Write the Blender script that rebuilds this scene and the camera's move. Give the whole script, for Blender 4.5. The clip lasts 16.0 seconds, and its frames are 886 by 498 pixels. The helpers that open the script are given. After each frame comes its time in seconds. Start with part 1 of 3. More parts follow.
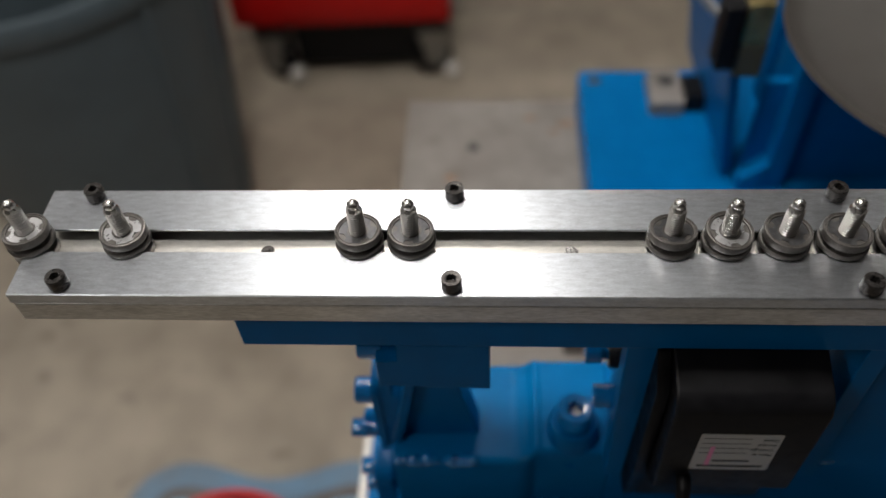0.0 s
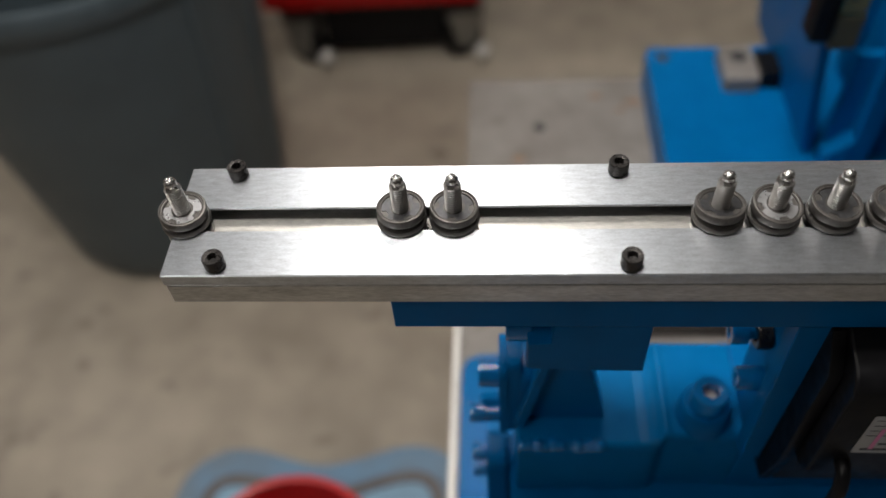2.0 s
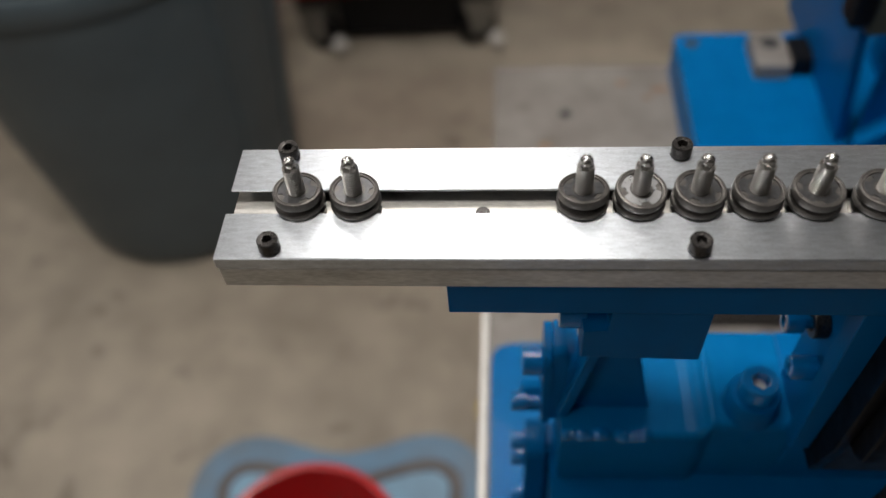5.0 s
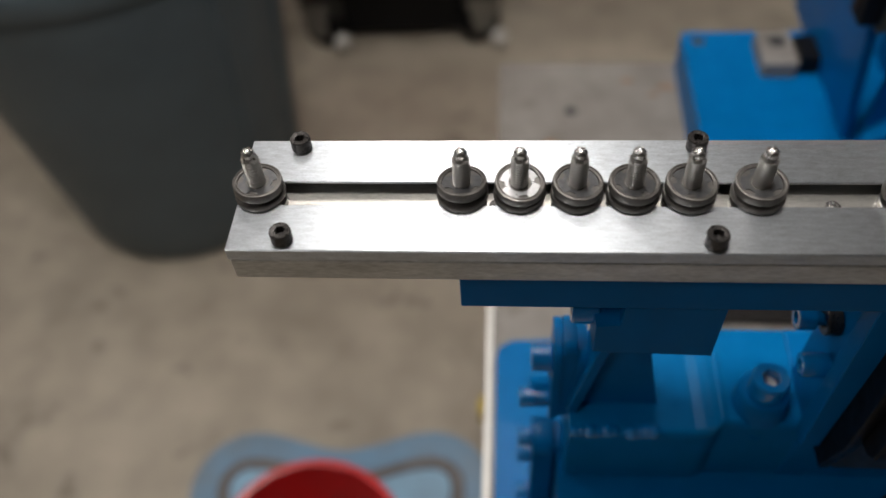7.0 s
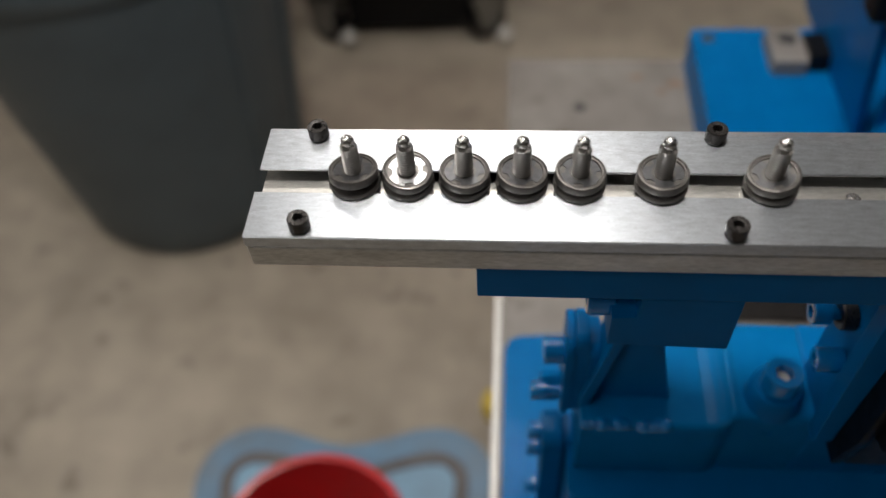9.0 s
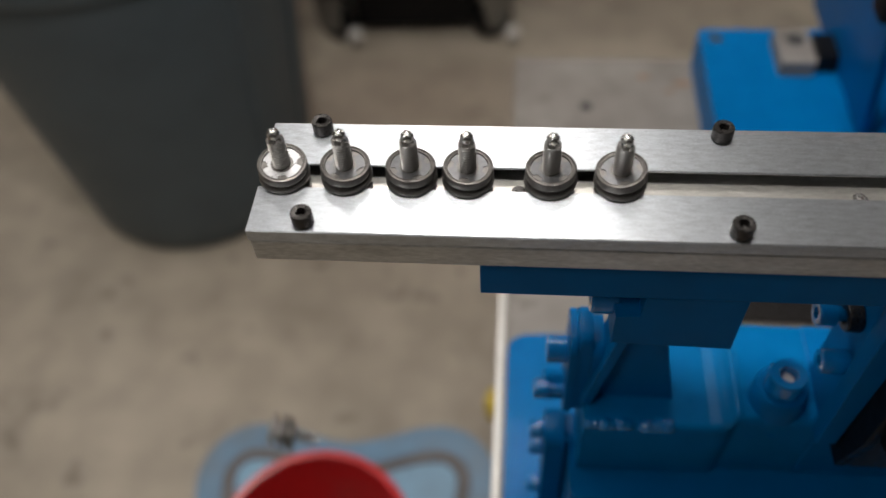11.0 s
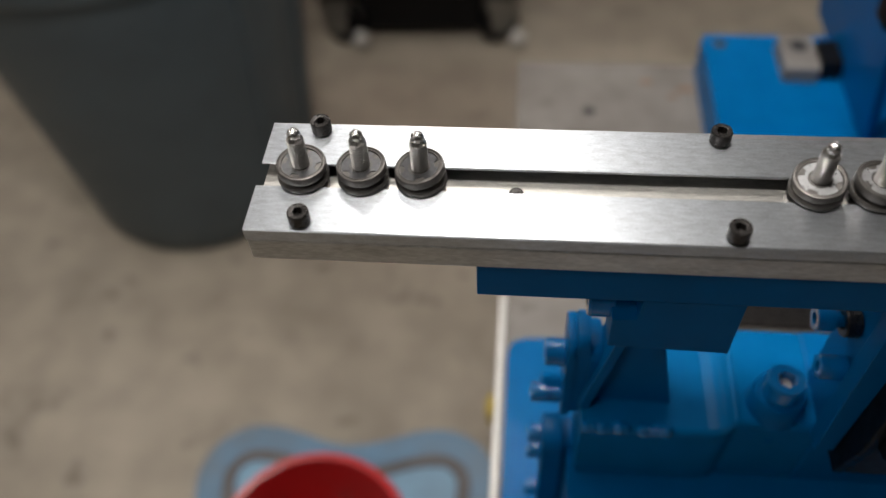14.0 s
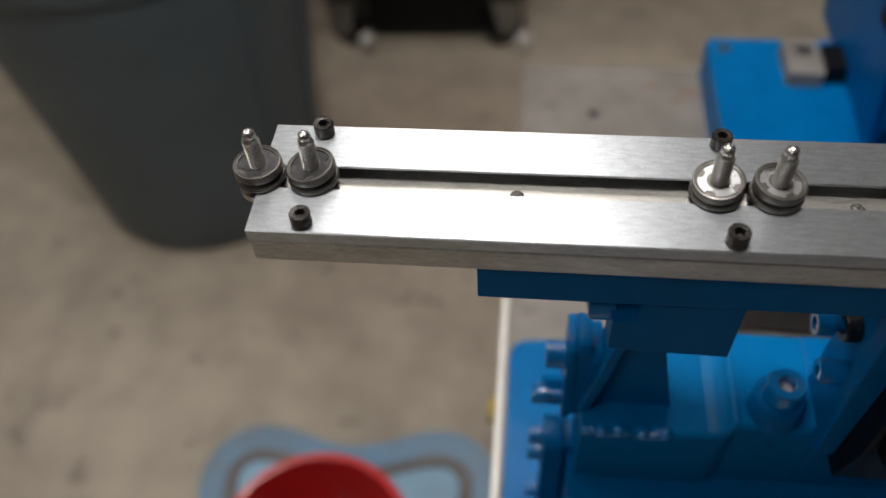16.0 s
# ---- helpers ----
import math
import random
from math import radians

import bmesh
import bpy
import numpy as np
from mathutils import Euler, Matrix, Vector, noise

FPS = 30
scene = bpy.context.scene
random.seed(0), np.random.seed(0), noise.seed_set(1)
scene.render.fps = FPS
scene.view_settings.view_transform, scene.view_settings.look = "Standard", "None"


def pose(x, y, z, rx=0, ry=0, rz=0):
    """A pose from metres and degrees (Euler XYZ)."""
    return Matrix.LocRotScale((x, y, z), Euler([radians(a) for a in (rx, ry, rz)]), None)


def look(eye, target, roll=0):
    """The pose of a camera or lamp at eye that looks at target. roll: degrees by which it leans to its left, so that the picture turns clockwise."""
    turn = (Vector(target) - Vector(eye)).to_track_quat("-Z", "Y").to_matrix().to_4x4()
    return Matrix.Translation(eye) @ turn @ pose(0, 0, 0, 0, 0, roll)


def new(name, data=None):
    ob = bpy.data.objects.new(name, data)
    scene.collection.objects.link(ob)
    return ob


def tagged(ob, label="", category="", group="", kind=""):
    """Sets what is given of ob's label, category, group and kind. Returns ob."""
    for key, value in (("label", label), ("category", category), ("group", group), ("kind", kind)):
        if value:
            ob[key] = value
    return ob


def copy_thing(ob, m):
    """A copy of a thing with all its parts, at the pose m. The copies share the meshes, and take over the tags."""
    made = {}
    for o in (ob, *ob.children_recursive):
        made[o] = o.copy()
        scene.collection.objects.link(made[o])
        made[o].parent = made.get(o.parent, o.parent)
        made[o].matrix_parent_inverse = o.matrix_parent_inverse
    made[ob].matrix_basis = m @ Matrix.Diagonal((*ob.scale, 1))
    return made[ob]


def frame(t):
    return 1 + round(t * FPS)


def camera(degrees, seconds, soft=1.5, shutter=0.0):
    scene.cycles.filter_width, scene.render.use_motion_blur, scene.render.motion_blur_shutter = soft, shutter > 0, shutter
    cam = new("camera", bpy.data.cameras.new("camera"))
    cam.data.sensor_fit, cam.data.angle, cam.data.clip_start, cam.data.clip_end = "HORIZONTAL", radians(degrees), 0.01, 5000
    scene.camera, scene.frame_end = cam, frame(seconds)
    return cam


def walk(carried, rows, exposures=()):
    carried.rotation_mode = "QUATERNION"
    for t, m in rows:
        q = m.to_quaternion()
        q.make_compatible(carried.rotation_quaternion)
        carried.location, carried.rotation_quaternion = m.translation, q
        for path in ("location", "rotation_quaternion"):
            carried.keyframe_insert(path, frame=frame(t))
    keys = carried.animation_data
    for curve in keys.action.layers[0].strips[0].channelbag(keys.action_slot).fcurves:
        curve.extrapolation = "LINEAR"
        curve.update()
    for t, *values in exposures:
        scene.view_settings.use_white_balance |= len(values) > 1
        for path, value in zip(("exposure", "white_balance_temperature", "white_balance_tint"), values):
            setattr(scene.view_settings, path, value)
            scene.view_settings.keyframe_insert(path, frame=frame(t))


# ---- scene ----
cam = camera(57.2, 16.0, shutter=0.5)
PATH = [
    (0, (0.226, -0.217, 1.29), (0.098, 1.072, -0.235), -4.2),
    (0.5, (0.213, -0.215, 1.29), (0.058, 1.055, -0.248), -5.2),
    (1, (0.186, -0.214, 1.286), (0.053, 1.052, -0.257), -4.7),
    (1.5, (0.162, -0.215, 1.281), (0.039, 1.055, -0.26), -4.5),
    (2, (0.152, -0.212, 1.278), (0.004, 1.049, -0.268), -5.5),
    (2.5, (0.141, -0.208, 1.275), (-0.006, 1.044, -0.278), -5.5),
    (3, (0.135, -0.208, 1.273), (-0.014, 1.044, -0.28), -5.6),
    (3.5, (0.131, -0.209, 1.271), (-0.018, 1.045, -0.28), -5.6),
    (4, (0.13, -0.209, 1.271), (-0.027, 1.038, -0.285), -5.8),
    (6.5, (0.122, -0.21, 1.268), (-0.037, 1.029, -0.295), -5.4),
    (7, (0.121, -0.21, 1.267), (-0.037, 1.028, -0.295), -5.2),
    (7.5, (0.12, -0.211, 1.267), (-0.041, 1.027, -0.295), -5.1),
    (8, (0.115, -0.212, 1.265), (-0.034, 1.031, -0.294), -4.6),
    (8.5, (0.116, -0.213, 1.265), (-0.048, 1.025, -0.297), -4.9),
    (9, (0.114, -0.213, 1.264), (-0.048, 1.022, -0.301), -4.8),
    (11.5, (0.115, -0.213, 1.262), (-0.064, 1.019, -0.304), -4.7),
    (12, (0.117, -0.212, 1.263), (-0.066, 1.019, -0.302), -4.8),
    (12.5, (0.118, -0.212, 1.263), (-0.066, 1.021, -0.301), -4.7),
    (13, (0.118, -0.213, 1.262), (-0.066, 1.023, -0.3), -4.6),
    (13.5, (0.118, -0.213, 1.262), (-0.067, 1.023, -0.3), -4.5),
    (14, (0.118, -0.214, 1.261), (-0.067, 1.026, -0.298), -4.4),
    (14.5, (0.121, -0.212, 1.262), (-0.078, 1.019, -0.301), -4.8),
    (15, (0.119, -0.213, 1.261), (-0.072, 1.025, -0.298), -4.4),
    (15.5, (0.12, -0.214, 1.261), (-0.077, 1.026, -0.295), -4.5),
    (16, (0.12, -0.215, 1.263), (-0.077, 1.026, -0.293), -4.4),
]
walk(cam, [(t, look(e, g, r)) for t, e, g, r in PATH])

# focus on the track, with the lens wide open
cam.data.dof.use_dof = True
cam.data.dof.focus_distance = 0.375
cam.data.dof.aperture_fstop = 3.9

TOP = 1.0          # top of the track
FLOOR = -0.33
TABLE = 0.578

# ---- light ----
world = bpy.data.worlds.new("shop_air")
scene.world = world
world.use_nodes = True
world.node_tree.nodes["Background"].inputs[0].default_value = (0.9, 0.95, 1.0, 1)
world.node_tree.nodes["Background"].inputs[1].default_value = 0.02
scene.view_settings.exposure = 0.0


def ceiling_lamp(x, y, z, power, sx, sy, turn):
    data = bpy.data.lights.new("tube_light", "AREA")
    data.shape, data.size, data.size_y, data.energy = "RECTANGLE", sx, sy, power
    data.color = (1.0, 0.957, 0.905)
    ob = new("tube_light", data)
    ob.matrix_world = pose(x, y, z, 0, 0, turn)
    return ob


# None is in view; fourth and sixth are fill, added without a known source.
LAMPS = [(-0.04, 1.04, 2.38, 5.9, 0.22, 0.68, 46), (0.05, 0.16, 2.38, 20, 0.30, 0.24, 0), (-1.9, 1.25, 2.38, 14, 0.26, 2.2, 0), (2.05, 2.5, 2.38, 2, 0.26, 2.0, 0), (-0.75, -0.85, 2.38, 7.0, 0.14, 0.6, 0), (0.03, 3.9, 2.38, 4, 1.2, 0.35, 0)]
for row in LAMPS:
    ceiling_lamp(*row)


# ---- materials ----
def material(name, base, rough=0.5, metal=0.0, vary=0.15, scale=20.0, bump=0.0, bump_scale=200.0, coat=0.0, stretch=(1, 1, 1), tilt=0.0, rough_vary=0.1, spec=0.5, dark=None, blotch=4.0, brushed=0.0):
    """Base colour varied at two scales, with varied roughness and fine relief."""
    m = bpy.data.materials.new(name)
    m.use_nodes = True
    nt = m.node_tree
    b = nt.nodes["Principled BSDF"]
    tc = nt.nodes.new("ShaderNodeTexCoord")
    mp = nt.nodes.new("ShaderNodeMapping")
    mp.inputs["Scale"].default_value = stretch
    mp.inputs["Rotation"].default_value = (0, 0, radians(tilt))
    nt.links.new(tc.outputs["Object"], mp.inputs["Vector"])

    def noise_node(s, d):
        n = nt.nodes.new("ShaderNodeTexNoise")
        n.inputs["Scale"].default_value, n.inputs["Detail"].default_value = s, d
        nt.links.new(mp.outputs["Vector"], n.inputs["Vector"])
        return n
    fine, large = noise_node(scale, 6), noise_node(scale / blotch, 3)
    mix = nt.nodes.new("ShaderNodeMath")
    mix.operation = "ADD"
    nt.links.new(fine.outputs["Fac"], mix.inputs[0])
    nt.links.new(large.outputs["Fac"], mix.inputs[1])
    ramp = nt.nodes.new("ShaderNodeMapRange")
    ramp.inputs["From Min"].default_value, ramp.inputs["From Max"].default_value = 0.65, 1.35
    nt.links.new(mix.outputs[0], ramp.inputs["Value"])
    col = nt.nodes.new("ShaderNodeMix")
    col.data_type = "RGBA"
    lo = dark if dark else tuple(c * (1 - vary) for c in base)
    hi = tuple(min(1, c * (1 + vary)) for c in base)
    col.inputs["A"].default_value, col.inputs["B"].default_value = (*lo, 1), (*hi, 1)
    nt.links.new(ramp.outputs["Result"], col.inputs["Factor"])
    nt.links.new(col.outputs["Result"], b.inputs["Base Color"])
    rr = nt.nodes.new("ShaderNodeMapRange")
    rr.inputs["To Min"].default_value, rr.inputs["To Max"].default_value = max(0.03, rough - rough_vary), min(1, rough + rough_vary)
    rr.inputs["From Min"].default_value, rr.inputs["From Max"].default_value = 0.3, 0.7
    nt.links.new(fine.outputs["Fac"], rr.inputs["Value"])
    nt.links.new(rr.outputs["Result"], b.inputs["Roughness"])
    b.inputs["Metallic"].default_value = metal
    if brushed:
        tg = nt.nodes.new("ShaderNodeTangent")
        tg.direction_type, tg.uv_map = "UV_MAP", "grain"
        nt.links.new(tg.outputs["Tangent"], b.inputs["Tangent"])
        b.inputs["Anisotropic"].default_value = brushed
    b.inputs["Specular IOR Level"].default_value = spec
    b.inputs["Coat Weight"].default_value = coat
    b.inputs["Coat Roughness"].default_value = 0.05
    if bump:
        n = noise_node(bump_scale, 4)
        bp = nt.nodes.new("ShaderNodeBump")
        bp.inputs["Strength"].default_value, bp.inputs["Distance"].default_value = bump, 0.0006
        nt.links.new(n.outputs["Fac"], bp.inputs["Height"])
        nt.links.new(bp.outputs["Normal"], b.inputs["Normal"])
    return m


STEEL = material("brushed_steel", (0.61, 0.64, 0.68), 0.35, 1.0, 0.21, 2600, 0.05, 2400, stretch=(0.28, 1, 1), tilt=7, rough_vary=0.06, blotch=5, brushed=0.58)
SLOT_STEEL = material("worn_slot_steel", (0.62, 0.60, 0.565), 0.37, 1.0, 0.2, 1800, 0.0, 400, stretch=(0.2, 1, 1), blotch=6, rough_vary=0.05)
STEEL_SIDE = material("milled_steel", (0.62, 0.62, 0.615), 0.40, 1.0, 0.30, 1250, 0.0, 400, stretch=(0.2, 1, 1), blotch=11, rough_vary=0.04)
BLACK_OXIDE = material("black_oxide", (0.065, 0.060, 0.058), 0.32, 0.85, 0.25, 900, 0.012, 1500)
RUBBER = material("dark_phosphate", (0.145, 0.135, 0.127), 0.38, 0.7, 0.22, 900, 0.012, 1500)
ZINC = material("zinc_stud", (0.68, 0.665, 0.65), 0.27, 1.0, 0.08, 500, rough_vary=0.06)
ZINC_THREAD = material("rolled_zinc_thread", (0.52, 0.505, 0.49), 0.33, 1.0, 0.05, 300, rough_vary=0.03)
CLIP = material("spring_plate", (0.50, 0.50, 0.51), 0.30, 0.75, 0.08, 500, rough_vary=0.04)
CLIP_DARK = material("dark_plate", (0.125, 0.125, 0.13), 0.34, 0.85, 0.2, 500, rough_vary=0.04)
BLUE = material("blue_enamel", (0.0, 0.119, 0.342), 0.34, 0.0, 0.10, 40, 0.05, 120, rough_vary=0.05, spec=0.06, coat=0.03)
GLOSS_BLUE = material("thick_blue_enamel", (0.0, 0.160, 0.45), 0.20, 0.0, 0.10, 60, 0.02, 200, rough_vary=0.05, spec=0.4, coat=1.0)
SATIN_BLUE = material("satin_blue_enamel", (0.0, 0.132, 0.355), 0.32, 0.0, 0.10, 60, 0.02, 200, rough_vary=0.05, spec=0.07, coat=0.0)
PLATE = material("ground_plate", (0.215, 0.20, 0.185), 0.62, 0.15, 0.22, 25, 0.05, 300, dark=(0.16, 0.14, 0.125))
PLATE_EDGE = material("cut_edge", (0.62, 0.60, 0.57), 0.5, 0.3, 0.1, 80)
CONCRETE = material("worn_concrete", (0.43, 0.375, 0.30), 0.55, 0.0, 0.2, 9, 0.15, 60, dark=(0.29, 0.245, 0.195), blotch=5)
def stain(mat, scale, low, high, amount):
    """Scattered darker stains over a material's colour."""
    nt = mat.node_tree
    b = nt.nodes["Principled BSDF"]
    was = b.inputs["Base Color"].links[0].from_socket
    tc, n, ramp, mix = (nt.nodes.new(k) for k in ("ShaderNodeTexCoord", "ShaderNodeTexNoise", "ShaderNodeMapRange", "ShaderNodeMix"))
    n.inputs["Scale"].default_value, n.inputs["Detail"].default_value = scale, 2
    nt.links.new(tc.outputs["Object"], n.inputs["Vector"])
    ramp.inputs["From Min"].default_value, ramp.inputs["From Max"].default_value = low, high
    ramp.inputs["To Max"].default_value = amount
    nt.links.new(n.outputs["Fac"], ramp.inputs["Value"])
    mix.data_type = "RGBA"
    mix.inputs["B"].default_value = (0.11, 0.088, 0.070, 1)
    nt.links.new(ramp.outputs["Result"], mix.inputs["Factor"])
    nt.links.new(was, mix.inputs["A"])
    nt.links.new(mix.outputs["Result"], b.inputs["Base Color"])


stain(CONCRETE, 14.0, 0.64, 0.74, 0.5)
stain(CONCRETE, 3.0, 0.56, 0.75, 0.22)
stain(PLATE, 30.0, 0.62, 0.72, 0.5)
CAN = material("grey_plastic", (0.076, 0.101, 0.117), 0.5, 0.0, 0.12, 30, 0.08, 150)
RED = material("red_enamel", (0.50, 0.006, 0.006), 0.40, 0.0, 0.1, 20, coat=0.1, spec=0.25)
RED_PLASTIC = material("red_plastic", (0.52, 0.012, 0.015), 0.4, 0.0, 0.1, 25, 0.05, 200)
STOOL_BLUE = material("pale_blue_plastic", (0.105, 0.225, 0.365), 0.45, 0.0, 0.15, 12, 0.05, 200, dark=(0.125, 0.165, 0.205))
STOOL_PALE = material("worn_pale_blue_plastic", (0.19, 0.335, 0.47), 0.45, 0.0, 0.15, 20, 0.05, 200)
STOOL_GREY = material("grey_tread", (0.13, 0.12, 0.12), 0.7, 0.0, 0.2, 60, 0.2, 300)
BLACK = material("black_enamel", (0.005, 0.005, 0.006), 0.42, 0.0, 0.3, 120, 0.10, 500, spec=0.18)
LABEL = material("foil_label", (0.46, 0.45, 0.42), 0.4, 0.3, 0.06, 60)
INK = material("label_ink", (0.03, 0.03, 0.03), 0.6, 0.0, 0.1, 60)
PINK = material("pink_marker", (0.75, 0.25, 0.45), 0.5, 0.0, 0.1, 60)
CASTER_STEEL = material("dull_caster_plate", (0.24, 0.23, 0.21), 0.5, 0.6, 0.2, 60)
CASTER_WHITE = material("pale_wheel", (0.62, 0.60, 0.56), 0.4, 0.0, 0.1, 60)
YELLOW = material("yellow_plastic", (0.62, 0.44, 0.02), 0.45, 0.0, 0.12, 40)
BOWL_GREY = material("coated_bowl", (0.062, 0.056, 0.051), 0.5, 0.2, 0.12, 20, 0.08, 90)
WALL = material("painted_block", (0.30, 0.30, 0.29), 0.7, 0.0, 0.08, 6, 0.1, 60)
CEIL = material("ceiling_deck", (0.22, 0.22, 0.22), 0.8, 0.0, 0.08, 6)
HOSE = material("grey_hose", (0.45, 0.45, 0.46), 0.45, 0.0, 0.1, 60)
BRASS = material("dull_brass", (0.42, 0.34, 0.16), 0.35, 0.9, 0.2, 120)
GLOW = bpy.data.materials.new("lamp_tube")
GLOW.use_nodes = True
GLOW.node_tree.nodes["Principled BSDF"].inputs["Emission Color"].default_value = (1, 0.96, 0.9, 1)
GLOW.node_tree.nodes["Principled BSDF"].inputs["Emission Strength"].default_value = 4


# ---- shapes ----
def box(bm, x0, x1, y0, y1, z0, z1, bevel=0.0, seg=2):
    r = bmesh.ops.create_cube(bm, size=1)
    vs = r["verts"]
    for v in vs:
        v.co = Vector((x0 if v.co.x < 0 else x1, y0 if v.co.y < 0 else y1, z0 if v.co.z < 0 else z1))
    if bevel:
        es = list({e for v in vs for e in v.link_edges})
        bmesh.ops.bevel(bm, geom=es, offset=bevel, segments=seg, affect="EDGES", profile=0.5)
    return bm


def lathe(bm, prof, m=Matrix(), seg=40):
    """Turn a profile of (radius, height) round z; ends at radius 0 are closed."""
    rings = []
    for r, z in prof:
        if r <= 0:
            rings.append([bm.verts.new(m @ Vector((0, 0, z)))])
        else:
            rings.append([bm.verts.new(m @ Vector((r * math.cos(2 * math.pi * i / seg), r * math.sin(2 * math.pi * i / seg), z))) for i in range(seg)])
    for a, b in zip(rings, rings[1:]):
        for i in range(seg):
            j = (i + 1) % seg
            if len(a) == 1 and len(b) == 1:
                continue
            if len(a) == 1:
                bm.faces.new((a[0], b[j], b[i]))
            elif len(b) == 1:
                bm.faces.new((a[i], a[j], b[0]))
            else:
                bm.faces.new((a[i], a[j], b[j], b[i]))
    return bm


def prism(bm, pts, z0, z1, m=Matrix(), bevel=0.0):
    """A plate with the outline pts (x, y) from z0 to z1."""
    lo = [bm.verts.new(m @ Vector((x, y, z0))) for x, y in pts]
    hi = [bm.verts.new(m @ Vector((x, y, z1))) for x, y in pts]
    n = len(pts)
    fs = [bm.faces.new(lo[::-1]), bm.faces.new(hi)]
    for i in range(n):
        fs.append(bm.faces.new((lo[i], lo[(i + 1) % n], hi[(i + 1) % n], hi[i])))
    if bevel:
        bmesh.ops.bevel(bm, geom=list({e for f in fs[:2] for e in f.edges}), offset=bevel, segments=2, affect="EDGES", profile=0.5)
    return bm


def round_rect(x0, x1, y0, y1, r, n=8):
    pts = []
    for cx, cy, a in ((x1 - r, y1 - r, 0), (x0 + r, y1 - r, 90), (x0 + r, y0 + r, 180), (x1 - r, y0 + r, 270)):
        for i in range(n + 1):
            t = radians(a + 90 * i / n)
            pts.append((cx + r * math.cos(t), cy + r * math.sin(t)))
    return pts


def tube(bm, pts, r, seg=12):
    """A round bar along a smooth chain of points."""
    ps = [Vector(p) for p in pts]
    rings = []
    for i, p in enumerate(ps):
        d = (ps[min(i + 1, len(ps) - 1)] - ps[max(i - 1, 0)]).normalized()
        q = d.to_track_quat("Z", "Y")
        rings.append([bm.verts.new(p + q @ Vector((r * math.cos(2 * math.pi * k / seg), r * math.sin(2 * math.pi * k / seg), 0))) for k in range(seg)])
    for a, b in zip(rings, rings[1:]):
        for k in range(seg):
            bm.faces.new((a[k], a[(k + 1) % seg], b[(k + 1) % seg], b[k]))
    bm.faces.new(rings[0][::-1])
    bm.faces.new(rings[-1])
    return bm


def loft(bm, loops, closed=True):
    """Skin between outlines with equal point counts; each is (points, height)."""
    rows = [[bm.verts.new((x, y, z)) for x, y in pts] for pts, z in loops]
    n = len(rows[0])
    for a, b in zip(rows, rows[1:]):
        for i in range(n):
            bm.faces.new((a[i], a[(i + 1) % n], b[(i + 1) % n], b[i]))
    if closed:
        bm.faces.new(rows[0][::-1])
        bm.faces.new(rows[-1])
    return bm


def curve_pts(fn, n):
    return [fn(i / n) for i in range(n + 1)]


def mesh_from(name, bm, mat, smooth=35):
    bmesh.ops.recalc_face_normals(bm, faces=bm.faces)
    me = bpy.data.meshes.new(name)
    for f in bm.faces:
        f.smooth = True
    for e in bm.edges:
        if len(e.link_faces) == 2:
            a, b = (f.calc_area() for f in e.link_faces)
            turn = e.calc_face_angle(0)
            if turn > radians(smooth) or (turn > 0.03 and max(a, b) > 12 * min(a, b)):
                e.smooth = False
    bm.to_mesh(me)
    bm.free()
    me.materials.append(mat)
    if "brushed" in mat.name:
        # grain runs along x, so the sheen spreads along y
        uv = me.uv_layers.new(name="grain")
        for loop in me.loops:
            co = me.vertices[loop.vertex_index].co
            uv.data[loop.index].uv = (co.y + co.z, co.x)
    return me


def part(name, bm, mat, parent=None, label="", m=None, smooth=35):
    ob = new(name, mesh_from(name, bm, mat, smooth))
    if parent is not None:
        ob.parent = parent
    if m is not None:
        ob.matrix_basis = m
    if label:
        tagged(ob, label)
    return ob


def thing(name, label, category, at=None, group="", kind=""):
    ob = new(name)
    ob.empty_display_size = 0.02
    if at is not None:
        ob.matrix_basis = at
    return tagged(ob, label, category, group, kind)


def B():
    return bmesh.new()


# ---- the room ----
X0, X1, Y0, Y1, CEILING = -4.0, 4.5, -3.0, 6.0, 2.6
tagged(part("floor", box(B(), X0, X1, Y0, Y1, FLOOR - 0.1, FLOOR), CONCRETE), "worn tan concrete workshop floor with dark stains", "floor", kind="structure")
tagged(part("wall_north", box(B(), X0, X1, Y1, Y1 + 0.15, FLOOR, CEILING), WALL), "plain painted block wall", "wall", kind="structure")
tagged(part("wall_south", box(B(), X0, X1, Y0 - 0.15, Y0, FLOOR, CEILING), WALL), "plain painted block wall", "wall", kind="structure")
tagged(part("wall_west", box(B(), X0 - 0.15, X0, Y0, Y1, FLOOR, CEILING), WALL), "plain painted block wall", "wall", kind="structure")
tagged(part("wall_east", box(B(), X1, X1 + 0.15, Y0, Y1, FLOOR, CEILING), WALL), "plain painted block wall", "wall", kind="structure")
tagged(part("ceiling", box(B(), X0, X1, Y0, Y1, CEILING, CEILING + 0.1), CEIL), "pale workshop ceiling deck", "ceiling", kind="structure")

for x, y, z, p, sx, sy, turn in LAMPS:
    lamp = thing("ceiling_light", "unseen white strip light fixed to the ceiling", "ceiling light", pose(x, y, z, 0, 0, turn), "ceiling lights")
    part("housing", box(B(), -sx / 2 - 0.03, sx / 2 + 0.03, -sy / 2 - 0.02, sy / 2 + 0.02, 0.03, CEILING - z, 0.01), WALL, lamp)
    part("diffuser", box(B(), -sx / 2, sx / 2, -sy / 2, sy / 2, 0.004, 0.028, 0.004), GLOW, lamp, "glowing white diffuser")

